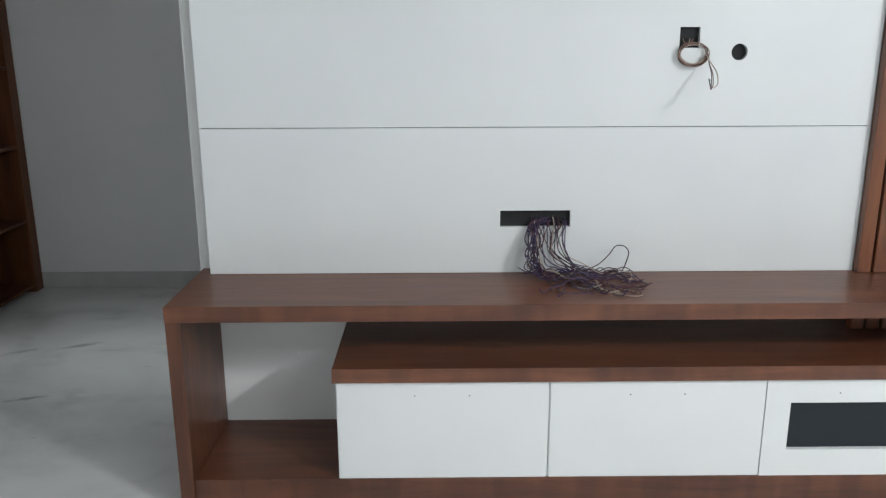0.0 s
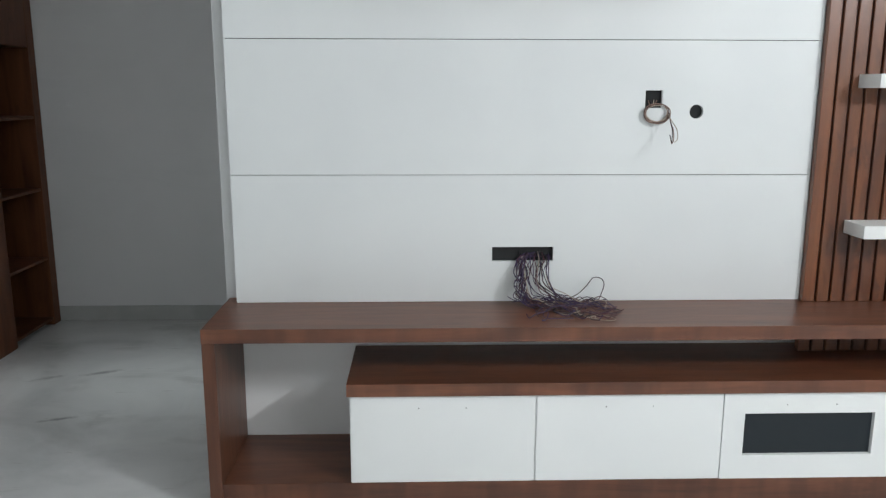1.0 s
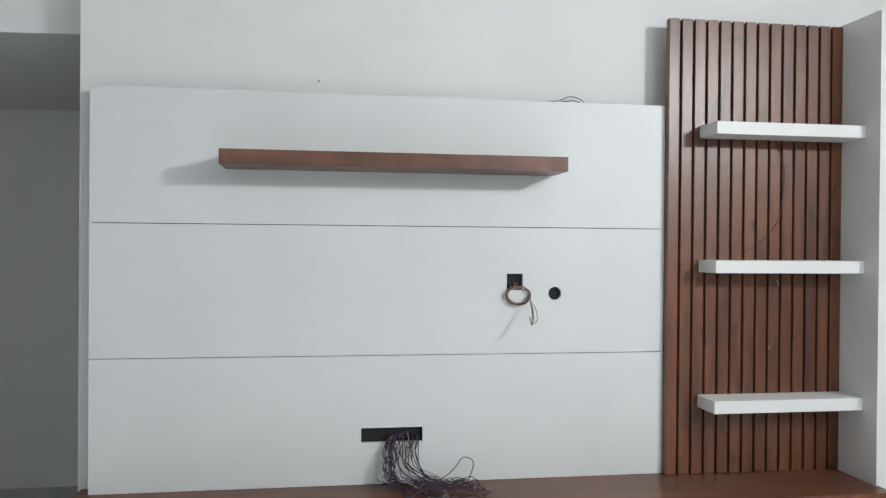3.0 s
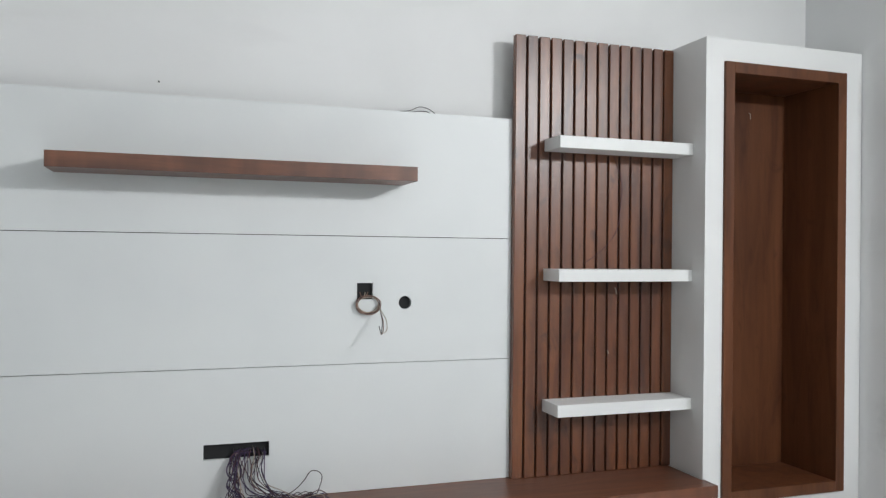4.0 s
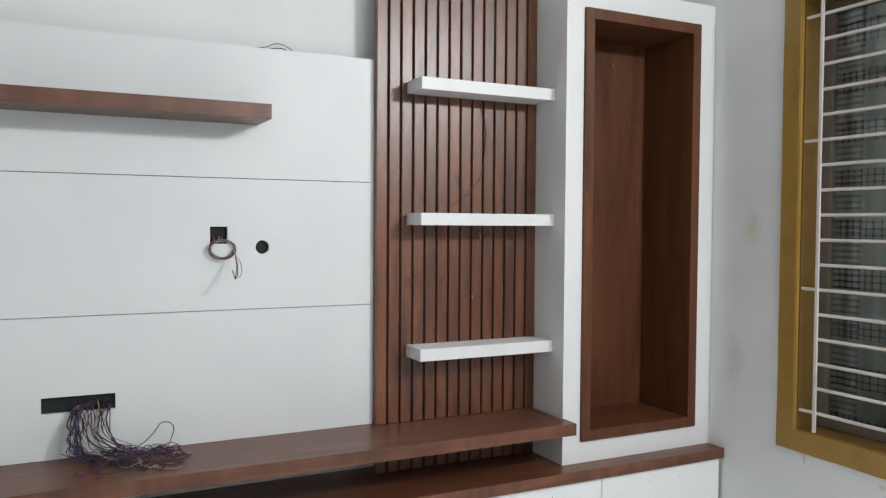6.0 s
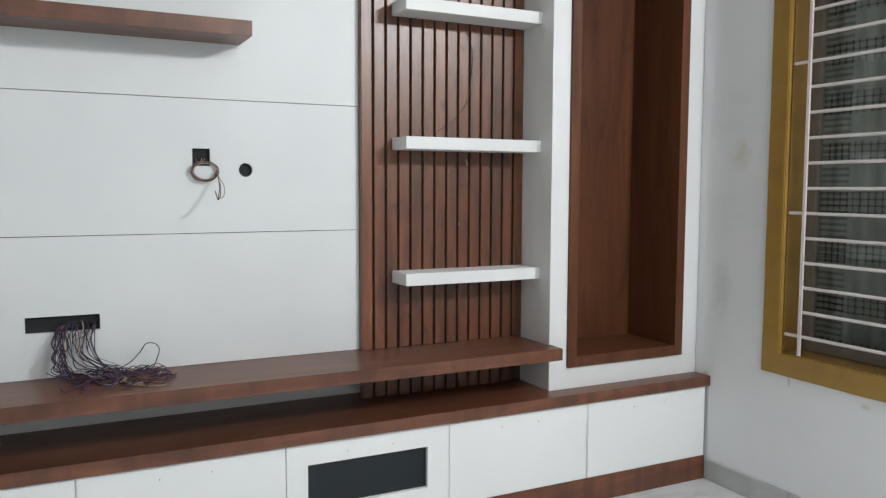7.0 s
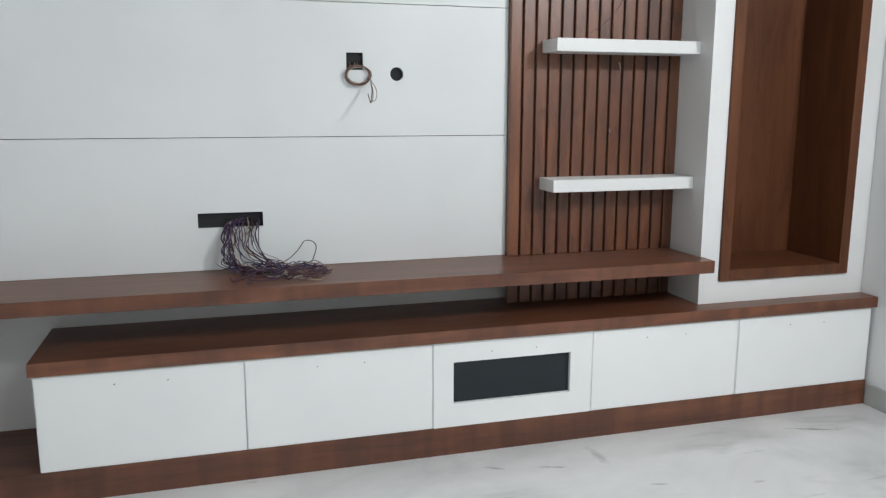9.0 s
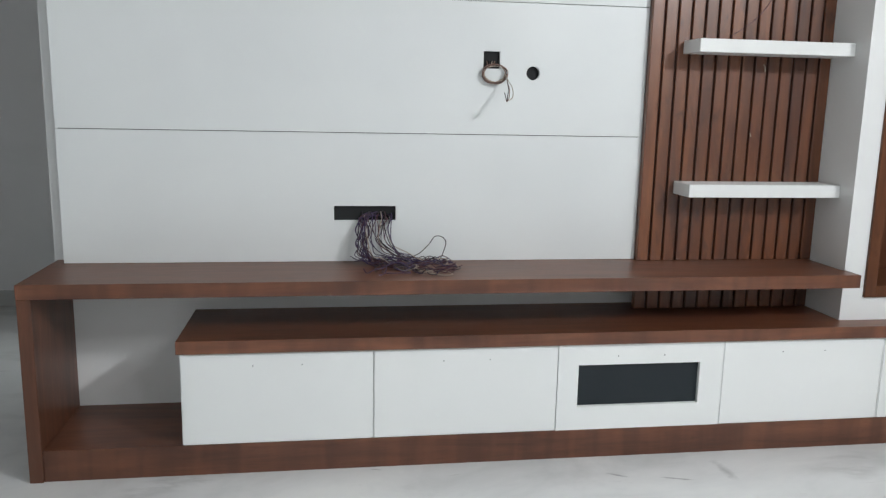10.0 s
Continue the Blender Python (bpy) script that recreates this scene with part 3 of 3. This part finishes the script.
# passage cupboard
cup = thing("cupboard", (-2.05, 1.8, 0), "tall dark brown open cupboard with shelves", "cupboard")
CX = -1.85
part("side_panel", boxes((XP + 0.002, CX, 1.1, 1.72, 0, 2.7), bevel=0.003), M_NICHE, cup, "brown side section")
part("far_stile", boxes((XP + 0.002, CX, 2.25, YF - 0.014, 0, 2.7), bevel=0.003), M_NICHE, cup)
part("fascia", boxes((XP + 0.002, CX, 1.72, 2.25, 1.94, 2.7), bevel=0.003), M_NICHE, cup)
part("back_board", boxes((XP + 0.002, XP + 0.02, 1.72, 2.25, 0, 1.94)), M_NICHE, cup)
for z in (0.06, 0.5, 0.99, 1.487):
    part("shelf", boxes((XP + 0.02, CX - 0.004, 1.721, 2.249, z - 0.02, z), bevel=0.002), M_NICHE, cup)

# stair beam over the passage and the dark ventilator above the end wall
beam = bmesh.new()
plan = [(-1.43, YF), (-0.8, 0.3), (XL, 0.241), (1.2, 0.241), (1.2, YF)]
lower = [beam.verts.new((x, y, 2.68)) for x, y in plan]
upper = [beam.verts.new((x, y, ZC)) for x, y in plan]
beam.faces.new(lower)
beam.faces.new(upper)
for k in range(5):
    beam.faces.new((lower[k], lower[(k + 1) % 5], upper[(k + 1) % 5], upper[k]))
solid("ceiling_beam", beam, M_FAR, "grey-white plastered slab over the passage", "beam", kind="structure")
solid("ventilator", boxes((-2.2, -1.2, YF - 0.02, YF, 2.88, ZC - 0.001)), M_VOID, "dark ventilator opening high in the passage wall", "ventilator", kind="structure")

# ---- wires ----
M_PURPLE = material("purple_wire", (0.052, 0.032, 0.088), 0.5)
M_MAROON = material("maroon_wire", (0.085, 0.032, 0.042), 0.5)
M_CREAM = material("cream_wire", (0.4, 0.34, 0.28), 0.5)
M_INK = material("black_wire", (0.025, 0.018, 0.025), 0.4)
M_TAN = material("tan_wire", (0.22, 0.13, 0.1), 0.45)

bundle = thing("wire_bundle", (1.35, -0.1, ZL), "tangle of loose purple, maroon and cream electric wires", "wires")
rnd = random.Random(23)
shades = [M_PURPLE, M_INK, M_PURPLE, M_MAROON, M_PURPLE, M_PURPLE, M_INK, M_MAROON, M_PURPLE, M_CREAM]
zf = ZL + 0.004
for k in range(38):
    clump = k < 23
    x0 = rnd.uniform(1.19, 1.235) if clump else rnd.uniform(1.25, 1.34)
    out = -0.02 - rnd.uniform(0, 0.06)
    pts = [(x0 + rnd.uniform(-0.01, 0.07) * clump, 0.017, 0.965 + rnd.uniform(0, 0.02)), (x0 + rnd.uniform(-0.01, 0.02), -0.01 - rnd.uniform(0, 0.015), 0.957 + rnd.uniform(-0.004, 0.01))]
    if clump:
        pts += [(x0 + rnd.uniform(-0.02, 0.015), out, 0.91), (x0 + rnd.uniform(-0.025, 0.02), out - 0.015, 0.86), (x0 + rnd.uniform(-0.02, 0.04), out - 0.03, 0.815)]
        x = x0 + rnd.uniform(0.0, 0.07)
    else:
        pts += [(x0 - rnd.uniform(0.0, 0.02), out, 0.915), (x0 + rnd.uniform(-0.02, 0.015), out - 0.02, 0.865), (x0 + rnd.uniform(0.02, 0.06), out - 0.03, 0.82)]
        x = x0 + rnd.uniform(0.07, 0.13)
    y = out - rnd.uniform(0.02, 0.05)
    pts.append((x, y, ZL + 0.012 + rnd.uniform(0, 0.025)))
    turn = rnd.uniform(-0.9, 0.5)
    for i in range(rnd.randint(5, 9)):
        turn += rnd.uniform(-0.9, 0.9)
        if x > 1.57:
            turn = math.pi * 0.9 + rnd.uniform(-0.4, 0.4)
        x += 0.042 * math.cos(turn)
        y = min(-0.03, max(-0.31, y + 0.036 * math.sin(turn) - 0.008))
        pts.append((x, y, zf + rnd.choice((0.0, 0.004, 0.01, 0.022)) + 0.0018 * (k % 6)))
    part("wire", tube(bmesh.new(), pts, 0.0019, 6, 6), shades[k % 10], bundle, smooth=True)
part("wire", tube(bmesh.new(), [(1.3, 0.016, 0.96), (1.3, -0.02, 0.94), (1.33, -0.05, 0.85), (1.39, -0.06, 0.8), (1.445, -0.06, 0.81), (1.49, -0.06, 0.85), (1.517, -0.06, 0.886), (1.55, -0.06, 0.884),
                                (1.566, -0.06, 0.858), (1.55, -0.07, 0.81), (1.535, -0.09, 0.785), (1.56, -0.13, zf), (1.61, -0.16, zf), (1.6, -0.2, zf), (1.56, -0.21, zf)], 0.002), M_INK, bundle, smooth=True)
part("wire", tube(bmesh.new(), [(1.33, 0.016, 0.96), (1.325, -0.02, 0.945), (1.32, -0.05, 0.9), (1.34, -0.06, 0.85), (1.4, -0.07, 0.82), (1.47, -0.08, 0.785), (1.54, -0.1, 0.8), (1.57, -0.1, 0.79), (1.55, -0.15, zf)], 0.002), M_CREAM, bundle, smooth=True)
part("wire", tube(bmesh.new(), [(1.4, -0.2, zf), (1.46, -0.26, zf), (1.52, -0.31, zf), (1.56, -0.3, zf), (1.55, -0.26, zf), (1.5, -0.22, zf)], 0.0016), M_CREAM, bundle, smooth=True)

coil = thing("wire_coil", (1.76, -0.02, 1.6), "small coil of tan and brown wires hanging from a socket cut-out", "wires")
for k, (mat, dr, dy) in enumerate(((M_TAN, 0.0, 0.0), (M_INK, 0.07, 0.002), (M_CREAM, -0.09, 0.004), (M_TAN, 0.11, -0.004))):
    pts = [(1.735 + 0.012 * k, 0.016, 1.625), (1.738 + 0.006 * k, -0.004, 1.606)]
    for a in range(17):
        w = radians(120 + 37.5 * a)
        r = 1.0 + dr + 0.05 * math.sin(a * 1.7 + k)
        pts.append((1.765 + 0.049 * r * math.cos(w), -0.008 - 0.0011 * a + dy, 1.572 + 0.037 * r * math.sin(w)))
    if k in (0, 1):
        pts += [(1.812, -0.05, 1.543), (1.811 - 0.004 * k, -0.1, 1.507), (1.801 - 0.006 * k, -0.14, 1.471), (1.79, -0.155, 1.457), (1.785, -0.16, 1.468), (1.777, -0.165, 1.493)]
    elif k == 2:
        pts += [(1.814, -0.05, 1.548), (1.824, -0.1, 1.512), (1.817, -0.14, 1.477), (1.8, -0.155, 1.462)]
    part("wire", tube(bmesh.new(), pts, 0.0019, 6, 5), mat, coil, smooth=True)

top_wire = tube(bmesh.new(), [(1.84, 0.03, 2.4225), (1.9, 0.03, 2.423), (1.96, 0.04, 2.432), (2.0, 0.04, 2.45), (2.04, 0.045, 2.448), (2.075, 0.045, 2.43), (2.065, 0.05, 2.425), (2.03, 0.05, 2.435), (1.97, 0.05, 2.428), (1.9, 0.05, 2.4225)], 0.0018)
solid("loose_wire", top_wire, M_INK, "thin dark wire lying on the white panel's top edge", "wire", smooth=True)
solid("loose_wire", tube(bmesh.new(), [(2.951, -0.038, 2.271), (2.975, -0.04, 2.21), (2.997, -0.04, 2.138), (2.99, -0.038, 2.02), (2.972, -0.038, 1.917), (2.912, -0.039, 1.838), (2.858, -0.038, 1.795), (2.792, -0.037, 1.753)], 0.0017), M_MAROON, "thin brown wire trailing over the slats", "wire", smooth=True)
solid("wire_stub", tube(bmesh.new(), [(2.966, -0.033, 1.642), (2.968, -0.04, 1.63), (2.97, -0.042, 1.61)], 0.0034), M_CREAM, "short white wire stub out of the slats", "wire", smooth=True)
solid("wire_stub", tube(bmesh.new(), [(2.928, -0.033, 1.342), (2.928, -0.039, 1.338), (2.93, -0.041, 1.328)], 0.0025), M_CREAM, "tiny white wire stub out of the slats", "wire", smooth=True)
solid("wire_stub", tube(bmesh.new(), [(3.823, 0.072, 2.55), (3.823, 0.06, 2.54), (3.823, 0.058, 2.515)], 0.0025), M_CREAM, "short white wire stub out of the niche back", "wire", smooth=True)

nail = bmesh.new()
bmesh.ops.create_cone(nail, cap_ends=True, segments=8, radius1=0.004, radius2=0.003, depth=0.008, matrix=pose(0.905, YW - 0.003, 2.487, 90))
solid("nail", nail, M_VOID, "small dark nail head in the painted wall", "nail")
